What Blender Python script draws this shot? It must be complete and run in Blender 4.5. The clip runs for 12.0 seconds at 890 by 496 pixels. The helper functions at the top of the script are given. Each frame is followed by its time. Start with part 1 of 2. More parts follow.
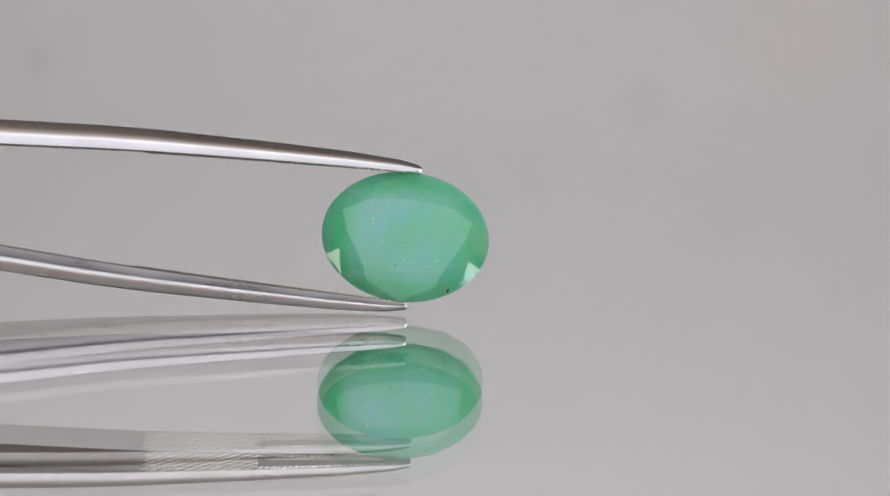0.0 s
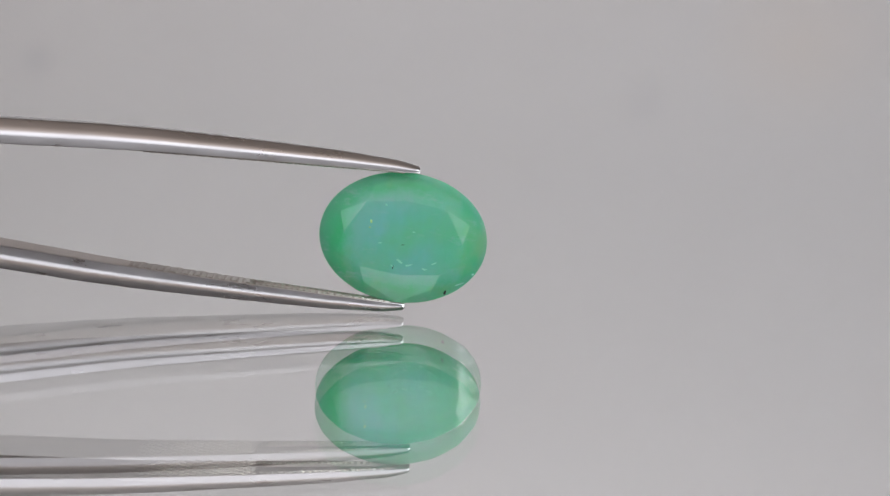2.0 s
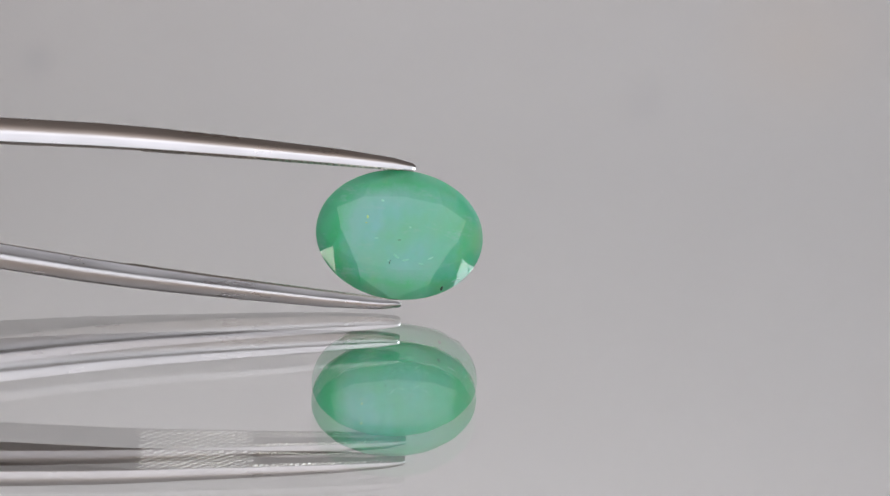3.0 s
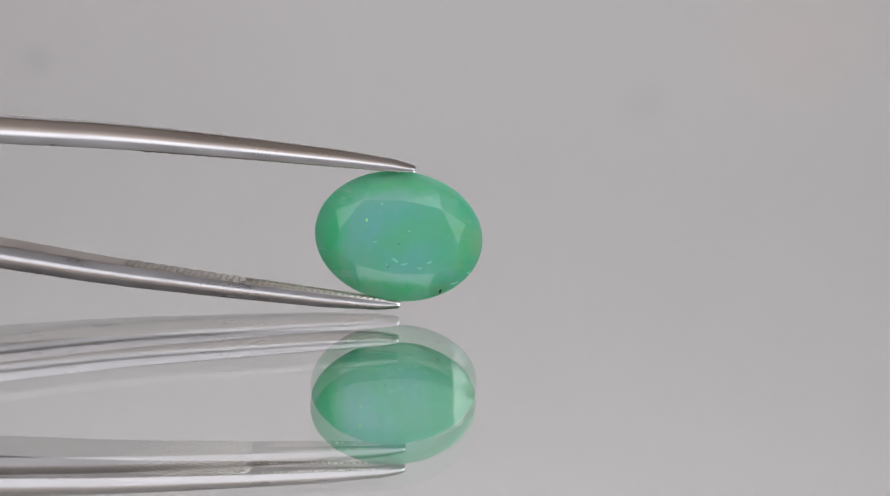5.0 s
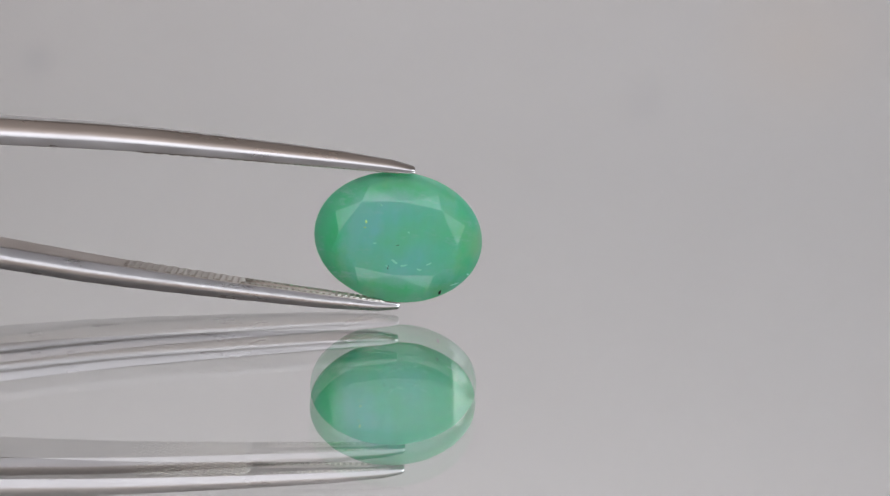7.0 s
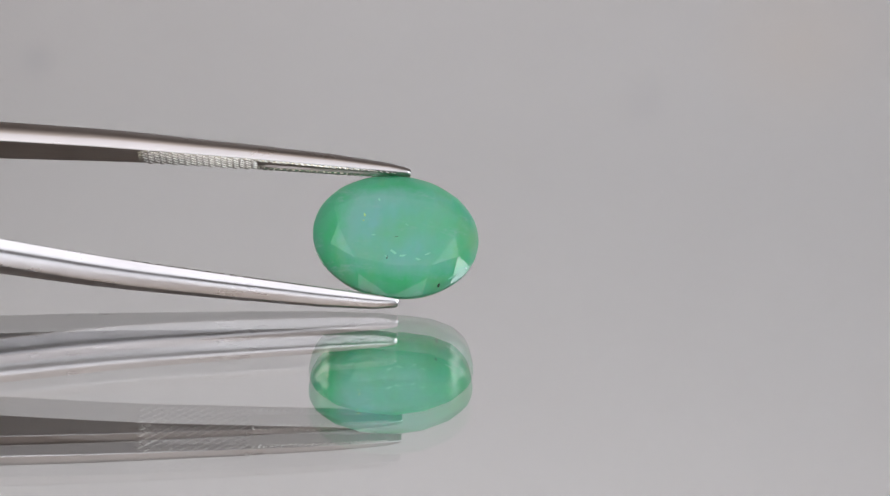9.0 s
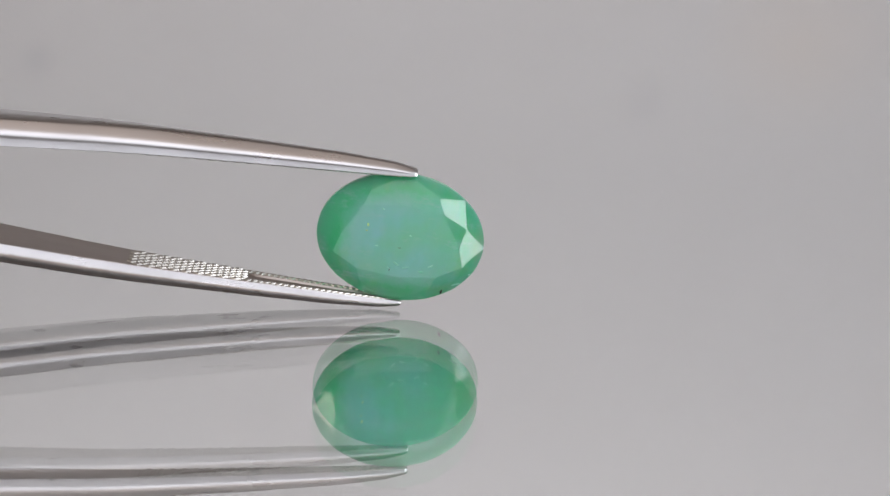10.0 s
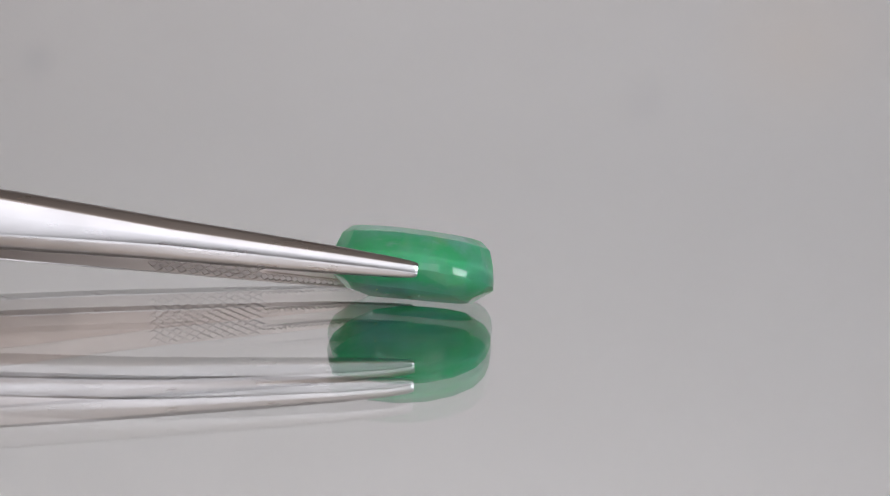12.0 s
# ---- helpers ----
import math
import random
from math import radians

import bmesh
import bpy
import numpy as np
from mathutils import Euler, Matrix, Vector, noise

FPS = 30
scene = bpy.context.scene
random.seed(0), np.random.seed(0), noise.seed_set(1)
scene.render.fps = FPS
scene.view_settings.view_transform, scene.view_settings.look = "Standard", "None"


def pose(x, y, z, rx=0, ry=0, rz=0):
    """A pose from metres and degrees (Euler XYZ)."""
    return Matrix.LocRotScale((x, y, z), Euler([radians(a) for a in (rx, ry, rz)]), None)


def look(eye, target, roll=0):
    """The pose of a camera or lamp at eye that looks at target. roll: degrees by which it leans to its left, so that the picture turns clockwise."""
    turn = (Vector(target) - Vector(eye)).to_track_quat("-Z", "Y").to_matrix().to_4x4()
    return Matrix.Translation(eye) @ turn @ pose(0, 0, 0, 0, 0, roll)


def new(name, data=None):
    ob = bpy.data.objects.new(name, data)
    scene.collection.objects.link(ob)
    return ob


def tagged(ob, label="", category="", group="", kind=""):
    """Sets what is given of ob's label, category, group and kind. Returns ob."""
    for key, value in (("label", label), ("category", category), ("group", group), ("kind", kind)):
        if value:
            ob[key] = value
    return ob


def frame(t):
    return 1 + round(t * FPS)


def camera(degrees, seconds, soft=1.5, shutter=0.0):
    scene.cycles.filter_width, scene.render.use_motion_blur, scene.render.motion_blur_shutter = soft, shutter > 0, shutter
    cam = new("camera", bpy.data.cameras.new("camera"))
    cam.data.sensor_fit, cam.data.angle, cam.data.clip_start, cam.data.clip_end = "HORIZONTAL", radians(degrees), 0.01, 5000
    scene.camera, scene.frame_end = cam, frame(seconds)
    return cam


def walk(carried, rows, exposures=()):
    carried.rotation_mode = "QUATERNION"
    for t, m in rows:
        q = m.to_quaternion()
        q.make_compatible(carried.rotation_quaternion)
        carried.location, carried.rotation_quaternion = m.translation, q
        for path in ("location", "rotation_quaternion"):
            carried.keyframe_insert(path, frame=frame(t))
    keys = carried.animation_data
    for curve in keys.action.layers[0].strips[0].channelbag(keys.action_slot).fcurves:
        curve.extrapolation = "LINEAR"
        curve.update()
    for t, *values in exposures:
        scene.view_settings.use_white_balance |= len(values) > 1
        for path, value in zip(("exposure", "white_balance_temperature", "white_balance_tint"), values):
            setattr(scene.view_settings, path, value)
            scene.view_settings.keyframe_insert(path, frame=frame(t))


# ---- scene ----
# ---- camera: a tripod macro view across a mirror ----
MM = 0.001
U = 0.0404 * MM                     # modelling unit of the stone and the tweezers
HALF_LONG, HALF_SHORT = 147.0, 114.0
CROWN, GIRDLE, PAVILION = 27.0, 7.0, 71.0
cam = camera(20.0, 12.0, soft=1.45)
EYE = (0.0, -0.17443, 0.04314)
CAMERA_POSE = pose(*EYE, 90.0 - 12.423, 0, 0) @ pose(0, 0, 0, 0, 0, 2.21)
walk(cam, [(0.0, CAMERA_POSE), (12.0, CAMERA_POSE)], exposures=[(0.0, 0.0), (12.0, 0.0)])

# ---- world and lamps ----
world = bpy.data.worlds.new("world")
scene.world = world
world.use_nodes = True
world.node_tree.nodes["Background"].inputs[0].default_value = (0.75, 0.72, 0.70, 1)
world.node_tree.nodes["Background"].inputs[1].default_value = 0.05


def area(name, eye, target, sx, sy, watts, colour):
    data = bpy.data.lights.new(name, "AREA")
    data.shape, data.size, data.size_y = "RECTANGLE", sx, sy
    data.energy, data.color = watts, colour
    ob = new(name, data)
    ob.matrix_world = look(eye, target)
    return ob


area("key_softbox", (0.0, -0.62, 0.415), (0, 0, 0.12), 0.90, 0.50, 2.45, (0.935, 0.94, 1.0))
area("side_lamp_cool", (0.455, -0.242, 0.226), (0, 0, 0.005), 0.22, 0.25, 1.50, (0.90, 0.97, 1.0))
area("side_lamp_warm", (-0.452, -0.240, 0.226), (0, 0, 0.005), 0.20, 0.12, 0.54, (1.0, 0.98, 0.82))
area("backdrop_lamp", (0.0, 0.22, 0.40), (0, 0.56, 0.30), 1.0, 0.12, 1.27, (1.0, 0.985, 0.985))
# added fill, no known fixture: brightens the brown overhead that the steel reflects
area("ceiling_fill", (0.0, -0.95, 0.80), (0, -0.55, 1.7), 0.5, 0.5, 18.0, (1.0, 0.955, 0.91))


# ---- materials ----
def material(name):
    m = bpy.data.materials.new(name)
    m.use_nodes = True
    nt = m.node_tree
    return m, nt, nt.nodes["Principled BSDF"]


def node(nt, kind, **values):
    n = nt.nodes.new(kind)
    for key, value in values.items():
        n.inputs[key].default_value = value
    return n


def noise_tex(nt, scale, detail=4.0, stretch=(1, 1, 1), rough=0.55):
    co = nt.nodes.new("ShaderNodeTexCoord")
    mp = node(nt, "ShaderNodeMapping", Scale=stretch)
    nz = node(nt, "ShaderNodeTexNoise", Scale=scale, Detail=detail, Roughness=rough)
    nt.links.new(co.outputs["Object"], mp.inputs["Vector"])
    nt.links.new(mp.outputs["Vector"], nz.inputs["Vector"])
    return nz.outputs["Fac"]


def ramp(nt, fac, stops):
    r = nt.nodes.new("ShaderNodeValToRGB")
    while len(r.color_ramp.elements) < len(stops):
        r.color_ramp.elements.new(0.5)
    for e, (at, c) in zip(r.color_ramp.elements, stops):
        e.position, e.color = at, (*c, 1) if len(c) == 3 else c
    nt.links.new(fac, r.inputs["Fac"])
    return r.outputs["Color"]


def bump(nt, bsdf, fac, strength, distance):
    b = node(nt, "ShaderNodeBump", Strength=strength, Distance=distance)
    nt.links.new(fac, b.inputs["Height"])
    nt.links.new(b.outputs["Normal"], bsdf.inputs["Normal"])


def steel_material(name, rough, tone):
    m, nt, b = material(name)
    b.inputs["Metallic"].default_value = 1.0
    grain = noise_tex(nt, 900.0, 5.0, (0.25, 1, 1))
    cloud = noise_tex(nt, 140.0, 3.0)
    nt.links.new(ramp(nt, cloud, [(0.3, tuple(0.93 * c for c in tone)), (0.7, tone)]), b.inputs["Base Color"])
    r = ramp(nt, grain, [(0.25, (rough * 0.8,) * 3), (0.75, (rough * 1.25,) * 3)])
    nt.links.new(r, b.inputs["Roughness"])
    bump(nt, b, grain, 0.06, 0.00001)
    return m


STEEL = steel_material("brushed_steel", 0.30, (0.645, 0.64, 0.66))
KNURL = steel_material("satin_jaw_steel", 0.46, (0.54, 0.49, 0.47))


def vmath(nt, operation, a, b=None, scale=None):
    n = nt.nodes.new("ShaderNodeVectorMath")
    n.operation = operation
    for slot, value in ((0, a), (1, b)):
        if value is None:
            continue
        if isinstance(value, tuple):
            n.inputs[slot].default_value = value
        else:
            nt.links.new(value, n.inputs[slot])
    if scale is not None:
        n.inputs["Scale"].default_value = scale
    return n.outputs["Value"] if operation in ("LENGTH", "DOT_PRODUCT") else n.outputs["Vector"]


def mixed(nt, fac, a, b, blend="MIX"):
    m = nt.nodes.new("ShaderNodeMix")
    m.data_type, m.blend_type = "RGBA", blend
    for slot, value in ((0, fac), (6, a), (7, b)):
        if isinstance(value, (tuple, float)):
            m.inputs[slot].default_value = (*value, 1) if isinstance(value, tuple) else value
        else:
            nt.links.new(value, m.inputs[slot])
    return m.outputs[2]


def emerald_material():
    # clouded stone: pale bluish heart to greener rim, painting light's longer path there
    m, nt, b = material("emerald")
    co = nt.nodes.new("ShaderNodeTexCoord")
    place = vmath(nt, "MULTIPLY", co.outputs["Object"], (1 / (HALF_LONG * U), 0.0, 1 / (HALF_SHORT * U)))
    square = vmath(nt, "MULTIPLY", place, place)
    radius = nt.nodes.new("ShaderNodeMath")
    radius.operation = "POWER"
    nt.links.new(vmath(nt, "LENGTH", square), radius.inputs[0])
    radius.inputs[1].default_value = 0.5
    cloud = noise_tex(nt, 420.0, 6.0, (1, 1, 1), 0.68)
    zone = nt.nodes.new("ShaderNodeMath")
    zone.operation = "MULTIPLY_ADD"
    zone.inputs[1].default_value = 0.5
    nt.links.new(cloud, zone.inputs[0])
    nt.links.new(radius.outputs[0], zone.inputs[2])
    # radial colour stands in for light passing through thick and thin stone
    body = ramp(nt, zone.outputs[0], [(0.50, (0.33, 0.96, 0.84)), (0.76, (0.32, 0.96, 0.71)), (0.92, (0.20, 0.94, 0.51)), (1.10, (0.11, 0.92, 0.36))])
    patch = ramp(nt, noise_tex(nt, 260.0, 4.0), [(0.50, (0, 0, 0)), (0.68, (0.6, 0.6, 0.6))])
    tone = mixed(nt, patch, body, (0.37, 0.91, 0.40))
    veil = ramp(nt, noise_tex(nt, 700.0, 7.0, (0.5, 1, 1.6), 0.75), [(0.56, (0, 0, 0)), (0.72, (0.4, 0.4, 0.4))])
    shade = ramp(nt, noise_tex(nt, 330.0, 3.0, (1.3, 1, 0.8), 0.5), [(0.40, (0.0, 0.0, 0.0)), (0.52, (0.35, 0.35, 0.35)), (0.64, (0.55, 0.55, 0.55))])
    tone = mixed(nt, shade, tone, (0.20, 0.92, 0.51))
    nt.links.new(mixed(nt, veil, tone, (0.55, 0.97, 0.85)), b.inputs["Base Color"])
    # light scatters in the round body of the stone; only the polished skin follows the facets
    dome = vmath(nt, "NORMALIZE", vmath(nt, "MULTIPLY", vmath(nt, "SUBTRACT", co.outputs["Object"], (0.0, 20 * U, 0.0)), (0.6 * HALF_LONG ** -2, 44.0 ** -2, 0.35 * HALF_SHORT ** -2)))
    both = vmath(nt, "ADD", vmath(nt, "SCALE", dome, scale=0.80), vmath(nt, "SCALE", co.outputs["Normal"], scale=0.20))
    turn = nt.nodes.new("ShaderNodeVectorTransform")
    turn.vector_type, turn.convert_from, turn.convert_to = "NORMAL", "OBJECT", "WORLD"
    nt.links.new(both, turn.inputs[0])
    nt.links.new(vmath(nt, "NORMALIZE", turn.outputs[0]), b.inputs["Normal"])
    b.inputs["IOR"].default_value = 1.35
    b.inputs["Roughness"].default_value = 0.25
    b.inputs["Specular IOR Level"].default_value = 0.0
    b.inputs["Transmission Weight"].default_value = 0.44
    b.inputs["Subsurface Weight"].default_value = 1.0
    b.inputs["Subsurface Radius"].default_value = (0.7, 1.0, 0.9)
    b.inputs["Subsurface Scale"].default_value = 0.0065
    b.inputs["Coat Weight"].default_value = 0.85
    b.inputs["Coat Roughness"].default_value = 0.015
    b.inputs["Coat IOR"].default_value = 1.577
    return m


TOOTH = steel_material("bright_tooth_steel", 0.36, (0.54, 0.50, 0.485))
EMERALD = emerald_material()


def plain(name, colour, rough, scale=60.0, spread=0.06, relief=0.0, metallic=0.0):
    m, nt, b = material(name)
    fac = noise_tex(nt, scale, 5.0)
    lo = tuple(c * (1 - spread) for c in colour)
    hi = tuple(min(1, c * (1 + spread)) for c in colour)
    nt.links.new(ramp(nt, fac, [(0.3, lo), (0.7, hi)]), b.inputs["Base Color"])
    b.inputs["Roughness"].default_value = rough
    b.inputs["Metallic"].default_value = metallic
    if relief:
        bump(nt, b, fac, 0.3, relief)
    return m


def paper_material():
    m, nt, b = material("backdrop_paper")
    fac = noise_tex(nt, 9.0, 5.0)
    last = ramp(nt, fac, [(0.3, (0.625, 0.615, 0.630)), (0.7, (0.640, 0.634, 0.652))])
    # two faint grey smudges and one broad warm tint: across, height, radius, tone
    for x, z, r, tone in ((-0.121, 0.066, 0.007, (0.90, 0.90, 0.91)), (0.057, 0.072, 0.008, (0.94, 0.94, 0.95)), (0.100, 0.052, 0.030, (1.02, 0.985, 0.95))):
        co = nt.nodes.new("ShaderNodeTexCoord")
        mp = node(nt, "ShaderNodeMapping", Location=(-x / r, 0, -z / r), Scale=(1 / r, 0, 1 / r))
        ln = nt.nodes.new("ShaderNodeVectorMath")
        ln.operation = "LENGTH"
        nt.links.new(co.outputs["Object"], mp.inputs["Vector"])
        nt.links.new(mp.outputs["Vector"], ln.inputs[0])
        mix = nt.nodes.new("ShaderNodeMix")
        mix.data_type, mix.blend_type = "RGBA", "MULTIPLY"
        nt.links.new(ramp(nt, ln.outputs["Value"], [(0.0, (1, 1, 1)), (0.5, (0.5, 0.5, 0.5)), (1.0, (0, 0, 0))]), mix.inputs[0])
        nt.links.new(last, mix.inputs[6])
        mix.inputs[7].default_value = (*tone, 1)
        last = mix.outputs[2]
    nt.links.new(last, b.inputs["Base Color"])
    b.inputs["Roughness"].default_value = 0.9
    return m


PAPER = paper_material()
WALL = plain("brown_wall", (0.40, 0.345, 0.315), 0.9, 3.0, 0.08)
WOOD = plain("table_wood", (0.26, 0.17, 0.10), 0.5, 12.0, 0.2)
DARK_SPECK = plain("dark_inclusion", (0.012, 0.02, 0.012), 0.6, 4000.0, 0.3)
AMBER = plain("amber_inclusion", (0.36, 0.62, 0.20), 0.5, 4000.0, 0.2)
FEATHER = plain("pale_feather", (0.25, 0.68, 0.50), 0.4, 4000.0, 0.1)

GLASS, _nt, _b = material("mirror_glass")
_b.inputs["Base Color"].default_value = (1.0, 1.0, 1.0, 1)
_b.inputs["Transmission Weight"].default_value = 1.0
_b.inputs["IOR"].default_value = 1.52
_b.inputs["Roughness"].default_value = 0.0
_b.inputs["Coat Weight"].default_value = 0.35
_b.inputs["Coat Roughness"].default_value = 0.0
SILVER, _nt, _b = material("mirror_silver")
_b.inputs["Base Color"].default_value = (0.89, 0.895, 0.895, 1)
_b.inputs["Metallic"].default_value = 1.0
_b.inputs["Roughness"].default_value = 0.0


# ---- mesh helpers ----
def mesh_of(bm, name, mat, smooth=False, sharp=0.7):
    bmesh.ops.recalc_face_normals(bm, faces=bm.faces[:])
    for f in bm.faces:
        f.smooth = smooth
    if smooth:
        for e in bm.edges:
            way = e.verts[1].co - e.verts[0].co
            limit = sharp if abs(way.x) > 0.7 * way.length else max(sharp, 0.7)
            if len(e.link_faces) == 2 and e.calc_face_angle(0) > limit:
                e.smooth = False
    me = bpy.data.meshes.new(name)
    bm.to_mesh(me)
    bm.free()
    me.materials.append(mat)
    return me


def part(name, bm, mat, parent=None, label="", smooth=False, sharp=0.7):
    ob = new(name, mesh_of(bm, name, mat, smooth, sharp))
    if parent:
        ob.parent = parent
    if label:
        ob["label"] = label
    return ob


def box(x0, x1, y0, y1, z0, z1, bev=0.0):
    bm = bmesh.new()
    bmesh.ops.create_cube(bm, size=1.0)
    bmesh.ops.scale(bm, vec=(x1 - x0, y1 - y0, z1 - z0), verts=bm.verts[:])
    bmesh.ops.translate(bm, vec=((x0 + x1) / 2, (y0 + y1) / 2, (z0 + z1) / 2), verts=bm.verts[:])
    if bev:
        bmesh.ops.bevel(bm, geom=bm.edges[:], offset=bev, segments=2, affect="EDGES", profile=0.7)
    return bm


# ---- the room, the table, the backdrop, the mirror ----
def room():
    for name, b in (("wall_north", (-1.6, 1.6, 1.5, 1.6, -0.75, 1.7)), ("wall_south", (-1.6, 1.6, -1.6, -1.5, -0.75, 1.7)),
                    ("wall_east", (1.5, 1.6, -1.5, 1.5, -0.75, 1.7)), ("wall_west", (-1.6, -1.5, -1.5, 1.5, -0.75, 1.7))):
        tagged(part(name, box(*b), WALL), "plain brown painted room wall", "wall", kind="structure")
    tagged(part("floor", box(-1.6, 1.6, -1.6, 1.6, -0.85, -0.75), WALL), "plain brown floor of the room", "floor", kind="structure")
    tagged(part("ceiling", box(-1.6, 1.6, -1.6, 1.6, 1.7, 1.8), WALL), "plain dim brown ceiling of the room", "ceiling", kind="structure")


def work_table():
    top = -0.006
    t = tagged(new("table"), "brown wooden work table under the mirror", "table")
    t.location = (0, 0, -0.75)
    part("tabletop", box(-0.8, 0.8, -0.7, 0.75, 0.75 + top - 0.03, 0.75 + top, 0.003), WOOD, t)
    for x in (-0.74, 0.74):
        for y in (-0.64, 0.69):
            part("leg", box(x - 0.03, x + 0.03, y - 0.03, y + 0.03, 0, 0.75 + top - 0.03, 0.003), WOOD, t)


def backdrop():
    bm = bmesh.new()
    prof = [(0.44, -0.0055)]
    for k in range(13):
        a = radians(90 * k / 12)
        prof.append((0.46 + 0.10 * math.sin(a), 0.0945 - 0.10 * math.cos(a)))
    prof += [(0.56, 0.0945 + 0.05 * k) for k in range(1, 5)]
    rows = [[bm.verts.new((x, y, z)) for y, z in prof] for x in (-0.7, 0.7)]
    for k in range(len(prof) - 1):
        bm.faces.new((rows[0][k], rows[1][k], rows[1][k + 1], rows[0][k + 1]))
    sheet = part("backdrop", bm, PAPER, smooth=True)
    sheet.modifiers.new("thickness", "SOLIDIFY").thickness = 0.0006
    tagged(sheet, "smooth light grey paper backdrop behind the mirror", "backdrop", kind="structure")


def table_mirror():
    m = tagged(new("table_mirror"), "flat clear glass mirror lying on the table", "mirror")
    m.location = (0, 0, -0.006)
    part("glass", box(-0.45, 0.45, -0.13, 0.43, 0.0026, 0.006), GLASS, m, "clear glass sheet")
    part("silver_backing", box(-0.449, 0.449, -0.129, 0.429, 0.0, 0.0060 - 3.04 * MM), SILVER, m, "silvered reflecting layer")


# ---- the stone: an oval mixed cut ----
def stone_body():
    bm = bmesh.new()
    table_x, table_z, spread = 0.705, 0.565, 0.825
    n, per = 8, 8
    total = n * per
    step = 2 * math.pi / n
    front = -GIRDLE

    def flat(r, ang, y):
        return Vector((r * math.cos(ang), r * math.sin(ang), y))

    def vert(p):
        return bm.verts.new((HALF_LONG * U * p.x, p.z * U, HALF_SHORT * U * p.y))

    def on_plane(a, b, c3, ang):
        nrm = (b - a).cross(c3 - a)
        x, y = math.cos(ang), math.sin(ang)
        return Vector((x, y, a.z - (nrm.x * (x - a.x) + nrm.y * (y - a.y)) / nrm.z))

    # crown: table, eight star facets, eight kites, sixteen girdle facets
    tab = []
    for i in range(n):
        c, w = math.cos(i * step), math.sin(i * step)
        x, z = (table_x * c, table_z * w) if i % 2 == 0 else (math.copysign(0.475, c), math.copysign(0.50, w))
        tab.append(Vector((x, z, front - CROWN)))
    kites = []
    for i in range(n):
        g = flat(1.0, i * step, front)
        kites.append(((g - tab[i]).cross(Vector((-math.sin(i * step), math.cos(i * step), 0))), g))
    mid = []
    for i in range(n):
        (n0, g0), (n1, g1) = kites[i], kites[(i + 1) % n]
        out = flat(1.0, (i + 0.5) * step, 0)
        mid.append(Matrix((n0, n1, out)).inverted() @ Vector((n0.dot(g0), n1.dot(g1), spread)))
    girdle = [flat(1.0, i * step / 2, front) for i in range(2 * n)]
    rim = []
    for k in range(total):
        i, h = k // per, k % per
        ang = k * 2 * math.pi / total
        if h == 0 or h == per // 2:
            rim.append(girdle[2 * k // per])
        elif h < per // 2:
            rim.append(on_plane(mid[i], girdle[2 * i], girdle[2 * i + 1], ang))
        else:
            rim.append(on_plane(mid[i], girdle[2 * i + 1], girdle[(2 * i + 2) % (2 * n)], ang))
    tab, mid, g1 = ([vert(p) for p in ps] for ps in (tab, mid, rim))
    bm.faces.new(tab)
    half = per // 2
    for i in range(n):
        j = (i + 1) % n
        bm.faces.new((tab[i], mid[i], tab[j]))
        bm.faces.new((tab[i], mid[i - 1], g1[i * per], mid[i]))
        bm.faces.new([mid[i]] + [g1[i * per + k] for k in range(half + 1)])
        bm.faces.new([mid[i]] + [g1[(i * per + k) % total] for k in range(half, per + 1)])
    # pavilion: long steps down to a blunt, flat keel
    wave = [GIRDLE - 1.5 * math.cos(16 * math.pi * k / total) for k in range(total)]
    g2 = [vert(flat(1.0, k * 2 * math.pi / total, wave[k])) for k in range(total)]
    for k in range(total):
        bm.faces.new((g1[k], g1[(k + 1) % total], g2[(k + 1) % total], g2[k]))
    m, q = 16, total // 16
    rings = []
    for rx, rz, y in ((0.975, 0.88, 0.40), (0.915, 0.69, 0.78), (0.80, 0.40, 1.0)):
        turns = [(i + 0.5) * 2 * math.pi / m for i in range(m)]
        rings.append([vert(Vector((rx * math.cos(a), rz * math.sin(a), GIRDLE + PAVILION * y))) for a in turns])
    for i in range(m):
        j = (i + 1) % m
        a = rings[0]
        bm.faces.new([a[i]] + [g2[(i * q + k) % total] for k in range(1, 4)])
        bm.faces.new([a[i], a[j]] + [g2[(i * q + k) % total] for k in range(5, 2, -1)])
        bm.faces.new((rings[0][i], rings[1][i], rings[1][j], rings[0][j]))
        bm.faces.new((rings[1][i], rings[2][i], rings[2][j], rings[1][j]))
    bm.faces.new(rings[2])
    return bm


def fleck(bm, x, y, z, lx, ly, lz, turn, rng):
    m = Matrix.Translation((x * U, y * U, z * U)) @ pose(0, 0, 0, rng.uniform(-25, 25), turn, rng.uniform(-25, 25))
    made = bmesh.ops.create_icosphere(bm, subdivisions=1, radius=1.0)
    for v in made["verts"]:
        k = 1 + rng.uniform(-0.35, 0.35)
        v.co = m @ Vector((v.co.x * lx * U * k, v.co.y * ly * U * k, v.co.z * lz * U * k))


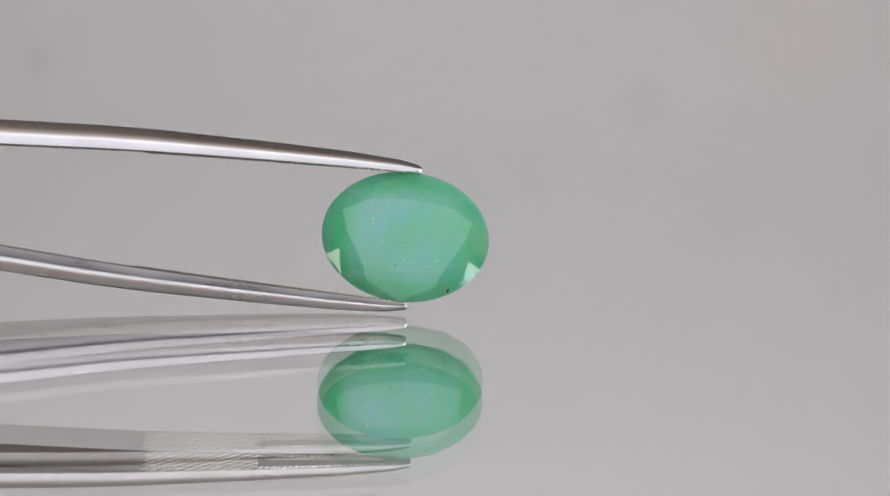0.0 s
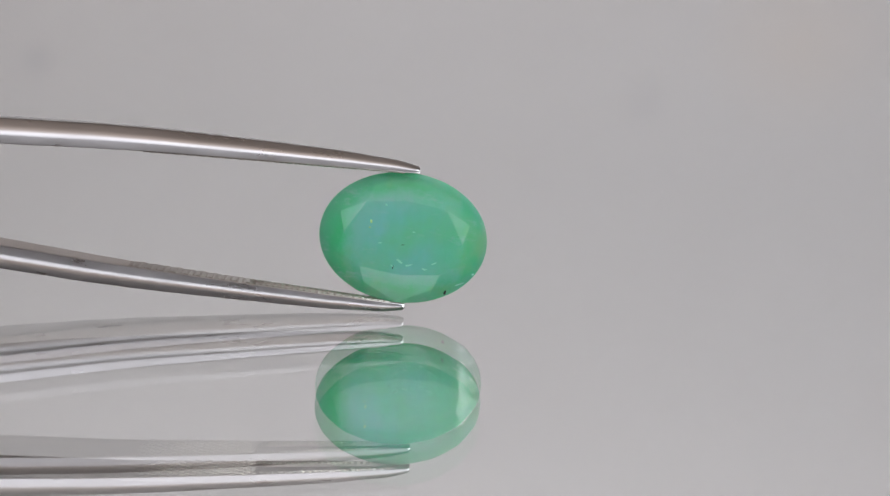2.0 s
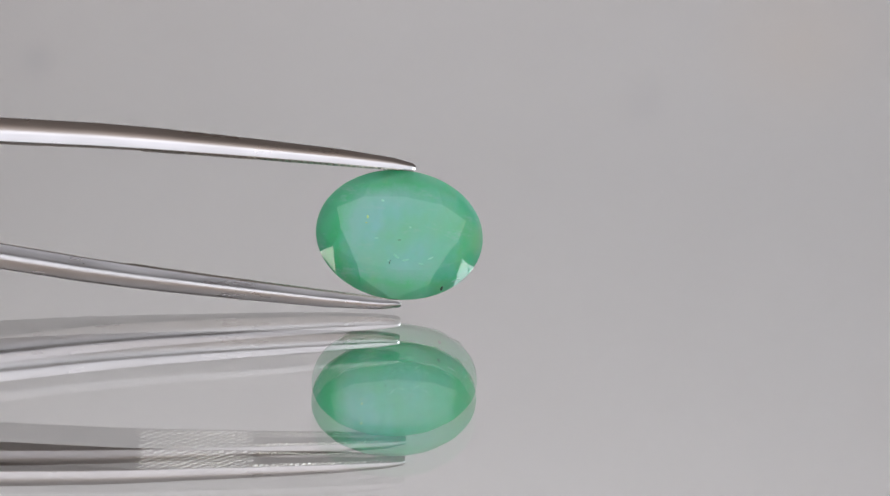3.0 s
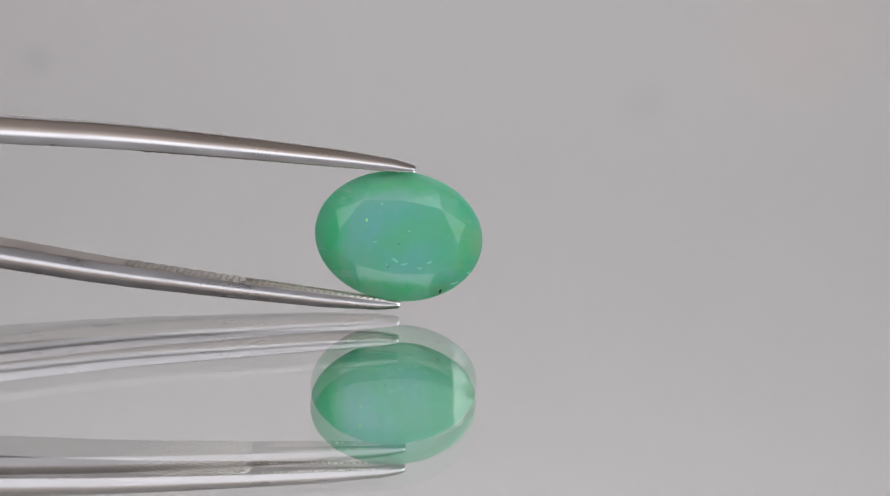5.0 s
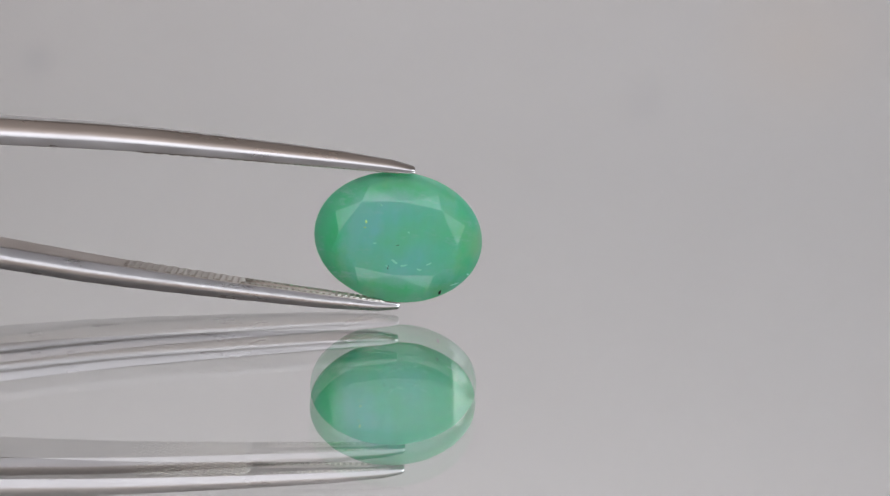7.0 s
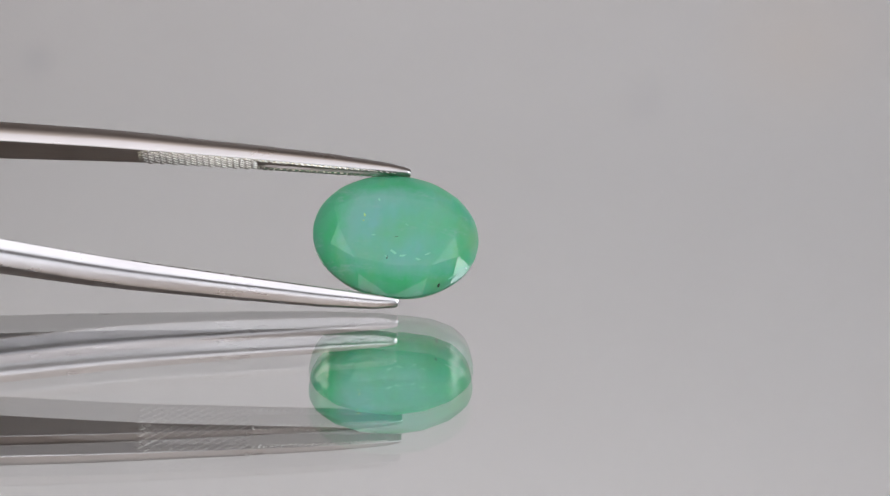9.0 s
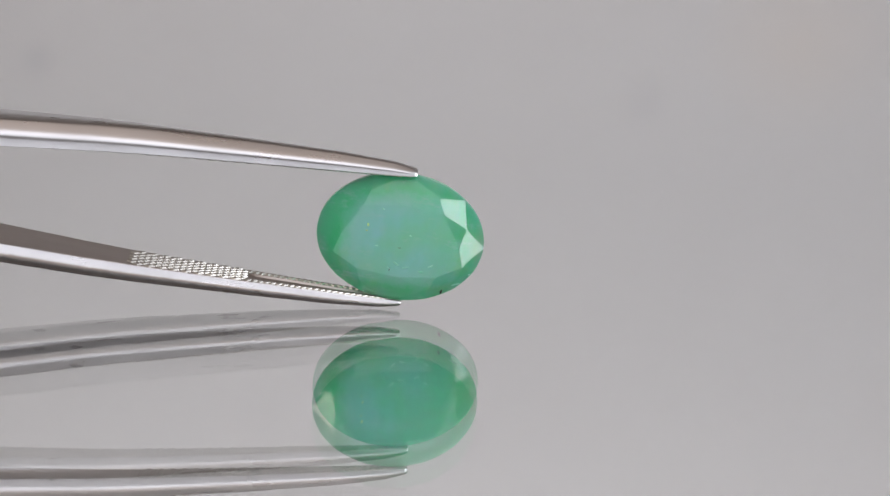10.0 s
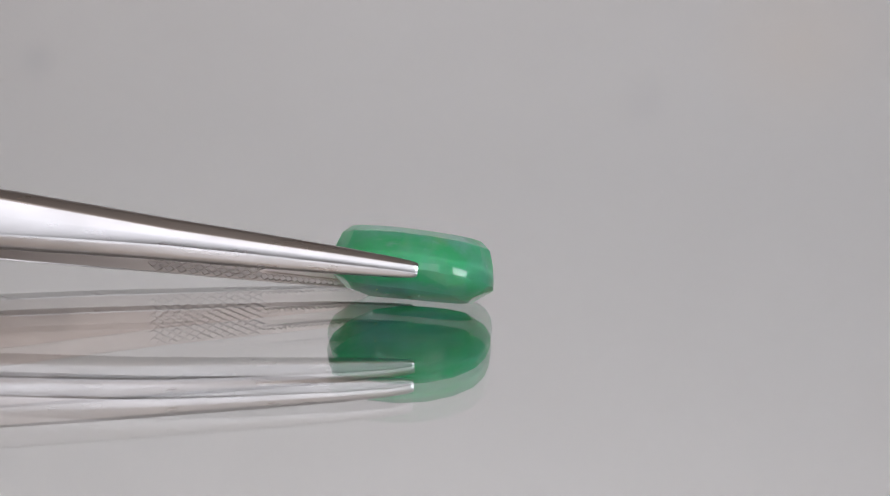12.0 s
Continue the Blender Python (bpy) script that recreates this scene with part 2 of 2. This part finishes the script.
def gemstone():
    g = tagged(new("gemstone"), "pale green oval faceted emerald held in tweezers", "gemstone")
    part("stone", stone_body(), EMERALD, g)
    rng = random.Random(4)
    for x, y, z, lx, ly, lz, turn, mat, label in (
            (83, -13, -86, 2.4, 1.5, 6.0, 12, DARK_SPECK, "dark inclusion"),
            (-108, -17, 44, 2.6, 1.2, 1.8, 0, DARK_SPECK, "dark inclusion"),
            (96, 24, 62, 5.5, 1.6, 1.4, 30, DARK_SPECK, "dark inclusion"),
            (0, -34.3, -12, 3.5, 0.5, 0.7, -8, DARK_SPECK, "dark inclusion"),
            (-12, -34.3, -52, 1.0, 0.5, 3.6, 10, DARK_SPECK, "dark inclusion"),
            (-112, -15.5, 46, 2.2, 0.8, 1.6, -20, DARK_SPECK, "dark inclusion"),
            (-58, -34.2, 23, 3.2, 0.5, 3.4, 20, AMBER, "amber inclusion"),
            (-60, -34.2, 12, 1.6, 0.4, 3.0, 80, AMBER, "amber inclusion"),
            (18, -34.2, 12, 4.6, 0.5, 1.0, 14, FEATHER, "pale feather inclusion"),
            (-40, -34.2, -13, 3.4, 0.5, 1.3, -8, FEATHER, "pale feather inclusion"),
            (-36, -34.2, 54, 2.6, 0.5, 2.2, 40, FEATHER, "pale feather inclusion"),
            (-2, -34.2, -41, 5.5, 0.4, 3.0, 34, FEATHER, "pale feather inclusion"),
            (16, -34.2, -46, 7.0, 0.4, 2.6, -12, FEATHER, "pale feather inclusion"),
            (44, -34.2, -50, 8.0, 0.4, 2.2, 8, FEATHER, "pale feather inclusion"),
            (58, -34.2, -38, 6.0, 0.4, 1.2, -30, FEATHER, "pale feather inclusion"),
            (-14, -34.2, -50, 4.5, 0.4, 1.0, 30, FEATHER, "pale feather inclusion"),
            (84, -31, -26, 8.0, 0.5, 1.1, -16, FEATHER, "pale feather inclusion"),
            (104, -14.5, -71, 11.0, 0.8, 1.1, -24, FEATHER, "pale feather inclusion"),
            (128, -11.5, -50, 1.8, 0.8, 1.8, 0, FEATHER, "pale feather inclusion"),
            (-128, -14, 30, 4.0, 0.8, 1.0, 20, FEATHER, "pale feather inclusion")):
        bm = bmesh.new()
        fleck(bm, x, y, z, lx, ly, lz, turn, rng)
        part("inclusion", bm, mat, g, label)
    return g


# ---- the tweezers ----
TIP = 15.5
#            from tip, inner, thickness, half width, flat share of the back
STATIONS = ((0, 116.2, 8.5, 10.5, 0.55), (4, 115.7, 11.5, 13.0, 0.50), (14, 115.0, 14.5, 15.0, 0.44), (40, 114.4, 19.8, 17.5, 0.38), (130, 112.0, 27.5, 23.5, 0.36),
            (280, 108.0, 34.0, 30.5, 0.36), (430, 103.0, 39.5, 36.5, 0.40), (480, 101.0, 41.0, 39.0, 0.44), (560, 97.0, 43.0, 43.5, 0.50), (720, 87.0, 45.0, 52.0, 0.60),
            (1100, 70.0, 44.0, 66.0, 0.64), (1800, 42.0, 40.0, 84.0, 0.68), (2700, 14.0, 36.0, 90.0, 0.70), (3400, 1.0, 34.0, 74.0, 0.70))


def along(d, column):
    return float(np.interp(d, [s[0] for s in STATIONS], [s[column] for s in STATIONS]))


def eased(a, corner, b, share, steps):
    # the rounded corner between two flats
    p, q = (tuple(c + share * (e - c) for c, e in zip(corner, end)) for end in (a, b))
    return [tuple((1 - k) ** 2 * u + 2 * k * (1 - k) * c + k * k * v for u, c, v in zip(p, corner, q)) for k in (i / steps for i in range(steps + 1))]


def half_section(w, th, flat, zi):
    # upright side, sloping bevel, flat back
    foot, shoulder, ridge, crest = (w, zi + 1.2), (w * 0.99, zi + 0.52 * th), (flat * w, zi + 0.97 * th), (0.02 * w, zi + th)
    return [foot] + eased(foot, shoulder, ridge, 0.42, 6) + eased(shoulder, ridge, crest, 0.16, 3) + [crest]


def tine_body(sign):
    bm = bmesh.new()
    ds = sorted(set([s[0] for s in STATIONS] + [2, 9, 22, 30] + list(range(60, 760, 20)) + list(range(800, 3400, 100))))
    loops = []
    for d in ds:
        zi, th, w, flat = (along(d, c) for c in (1, 2, 3, 4))
        groove = 3.5 * max(0.0, min(1.0, (282 - d) / 14)) * max(0.0, min(1.0, (d - 30) / 30))
        side = half_section(w, th, flat, zi)
        pts = side + [(-y, z) for y, z in reversed(side)]
        pts += [(-w * 0.965, zi), (-w * 0.46, zi), (-w * 0.36, zi + groove), (w * 0.36, zi + groove), (w * 0.46, zi), (w * 0.965, zi)]
        loops.append([bm.verts.new(((TIP - d) * U, y * U, sign * z * U)) for y, z in pts])
    n = len(loops[0])
    for a, b in zip(loops, loops[1:]):
        for k in range(n):
            bm.faces.new((a[k], a[(k + 1) % n], b[(k + 1) % n], b[k]))
    bm.faces.new(loops[0])
    bm.faces.new(loops[-1])
    for f in bm.faces:
        if len(f.verts) == 4:
            mid = f.calc_center_median() / U
            d = TIP - mid.x
            rise = abs(mid.z) - along(d, 1)
            in_groove = d < 290 and rise < 4 and abs(mid.y) < along(d, 3) * 0.5
            f.material_index = 1 if rise < 0.5 or in_groove else 0
    return bm


def tooth_mesh():
    bm = bmesh.new()
    base = [bm.verts.new(v) for v in ((-10.6 * U, 0, -0.8 * U), (0, -7.9 * U, -0.8 * U), (10.6 * U, 0, -0.8 * U), (0, 7.9 * U, -0.8 * U))]
    top = [bm.verts.new(v) for v in ((-7.0 * U, 0, 2.0 * U), (0, -5.2 * U, 2.0 * U), (7.0 * U, 0, 2.0 * U), (0, 5.2 * U, 2.0 * U))]
    bm.faces.new(top)
    bm.faces.new(base[::-1])
    for k in range(4):
        bm.faces.new((base[k], base[(k + 1) % 4], top[(k + 1) % 4], top[k]))
    return mesh_of(bm, "tooth", TOOTH)


def tweezers():
    t = tagged(new("tweezers"), "brushed steel gem tweezers with knurled jaws gripping the stone", "tweezers")
    tooth = tooth_mesh()
    for sign in (1, -1):
        tine = part("arm", tine_body(sign), STEEL, t, smooth=True, sharp=0.22)
        tine.data.materials.append(KNURL)
        col = 0
        d = 34.0
        while d < 482:
            w = along(d, 3)
            if d < 276:                 # two narrow toothed rails beside the groove
                spots = [(y, 0.26 * w / 7.9) for y in (-0.72 * w, 0.72 * w)]
            else:
                spots = [((0.40 * r + (0.20 if col % 2 else 0.0)) * w, 0.20 * w / 7.9) for r in range(-2, 3)]
            slope = math.atan2(along(d - 5, 1) - along(d + 5, 1), 10)
            for y, narrow in spots:
                if abs(y) > w - 7.5 * narrow:
                    continue
                ob = new("tooth", tooth)
                ob.parent = tine
                ob.matrix_basis = Matrix.Translation(((TIP - d) * U, y * U, sign * along(d, 1) * U)) @ (
                    pose(0, 0, 0, 180 if sign > 0 else 0, 0, 0)) @ pose(0, 0, 0, 0, -math.degrees(slope), 0) @ Matrix.Diagonal((1, narrow, 1, 1))
            col += 1
            d += 10.8
    part("joint", box((TIP - 3560) * U, (TIP - 3330) * U, -60 * U, 60 * U, -38 * U, 38 * U, 8 * U), STEEL, t)
    return t


room()
work_table()
backdrop()
table_mirror()
STONE = gemstone()
TWEEZERS = tweezers()


# ---- what moves: seconds, across, depth and height in mm, roll, dip, swing in degrees ----
def held(x, y, z, roll, dip, swing):
    return Matrix.Translation((x * MM, y * MM, z * MM)) @ pose(0, 0, 0, roll, dip, swing)


def motions():
    rows = [
        (0.0, -2.827, 0.140, 5.371, -12.4, 3.95, 0.36),
        (0.2, -2.856, -0.548, 5.329, 0.0, 4.19, 0.29),
        (0.5, -2.900, -1.580, 5.266, 8.9, 4.56, 0.19),
        (0.7, -2.914, -0.999, 5.332, 4.0, 4.44, 0.19),
        (1.0, -2.935, -0.127, 5.432, -8.9, 4.26, 0.19),
        (1.2, -2.932, 0.395, 5.304, -16.5, 4.11, 0.20),
        (1.5, -2.928, 1.178, 5.112, -24.3, 3.88, 0.22),
        (1.7, -2.947, 0.613, 5.233, -16.0, 4.14, 0.23),
        (2.0, -2.976, -0.234, 5.416, -6.0, 4.52, 0.26),
        (2.2, -3.041, -0.466, 5.396, 2.0, 4.44, 0.33),
        (2.5, -3.139, -0.814, 5.366, 2.3, 4.31, 0.43),
        (2.7, -3.191, -0.214, 5.375, -4.0, 4.19, 0.44),
        (3.0, -3.268, 0.686, 5.387, -13.1, 4.02, 0.46),
        (3.2, -3.271, 0.612, 5.394, -17.0, 4.06, 0.46),
        (3.6, -3.278, 0.464, 5.409, -24.0, 4.15, 0.46),
        (4.0, -3.284, 0.316, 5.423, -14.0, 4.25, 0.46),
        (4.4, -3.290, 0.168, 5.438, -2.0, 4.34, 0.46),
        (4.8, -3.296, 0.020, 5.453, -1.0, 4.43, 0.45),
        (5.0, -3.299, -0.054, 5.460, -5.1, 4.48, 0.45),
        (5.2, -3.349, 0.358, 5.416, -8.5, 4.14, 0.53),
        (5.5, -3.424, 0.977, 5.351, -15.8, 3.64, 0.64),
        (5.7, -3.425, 1.359, 5.203, -20.5, 3.69, 0.63),
        (6.0, -3.428, 1.931, 4.980, -28.2, 3.77, 0.62),
        (6.2, -3.415, 1.508, 5.150, -23.0, 3.87, 0.58),
        (6.5, -3.395, 0.874, 5.404, -14.0, 4.02, 0.52),
        (6.7, -3.368, 0.430, 5.412, -8.5, 4.23, 0.48),
        (7.0, -3.329, -0.235, 5.422, -4.1, 4.56, 0.41),
        (7.2, -3.350, -0.007, 5.374, 2.0, 4.48, 0.45),
        (7.6, -3.394, 0.448, 5.278, 6.0, 4.32, 0.52),
        (8.0, -3.438, 0.903, 5.181, -4.0, 4.16, 0.59),
        (8.4, -3.481, 1.358, 5.085, -17.0, 4.01, 0.66),
        (8.8, -3.525, 1.813, 4.989, -25.0, 3.85, 0.73),
        (9.0, -3.547, 2.040, 4.941, -28.1, 3.77, 0.76),
        (9.2, -3.409, 1.692, 5.132, -21.0, 3.80, 0.77),
        (9.5, -3.203, 1.170, 5.419, -10.3, 3.84, 0.79),
        (9.7, -3.197, 0.771, 5.407, -5.0, 4.42, 0.64),
        (10.0, -3.187, 0.173, 5.388, 6.4, 5.28, 0.43),
        (10.2, -3.180, 0.376, 5.105, 14.0, 5.31, 0.17),
        (10.5, -3.169, 0.679, 4.681, 27.6, 5.35, -0.21),
        (10.8, -3.169, 0.415, 4.176, 37.5, 5.00, -0.11),
        (11.0, -3.528, 1.391, 3.243, 54.7, 4.94, -0.11),
        (11.5, -3.431, 2.515, 2.404, 66.0, 4.76, 0.11),
        (12.0, -2.634, 2.472, 1.984, 70.8, 5.19, 0.23),
    ]
    path = [(t, held(x, y, z, roll, dip, swing)) for t, x, y, z, roll, dip, swing in rows]
    walk(TWEEZERS, path)
    slip = lambda t: 8 * U * max(0.0, min(1.0, (t - 10.8) / 0.7))
    walk(STONE, [(t, m @ Matrix.Translation((slip(t), 0, 0)) @ STONE_SEAT) for t, m in path])


# the stone sits a little turned between the jaws
STONE_SEAT = pose(0, 0, 0, -4.2, 0, 0)
motions()
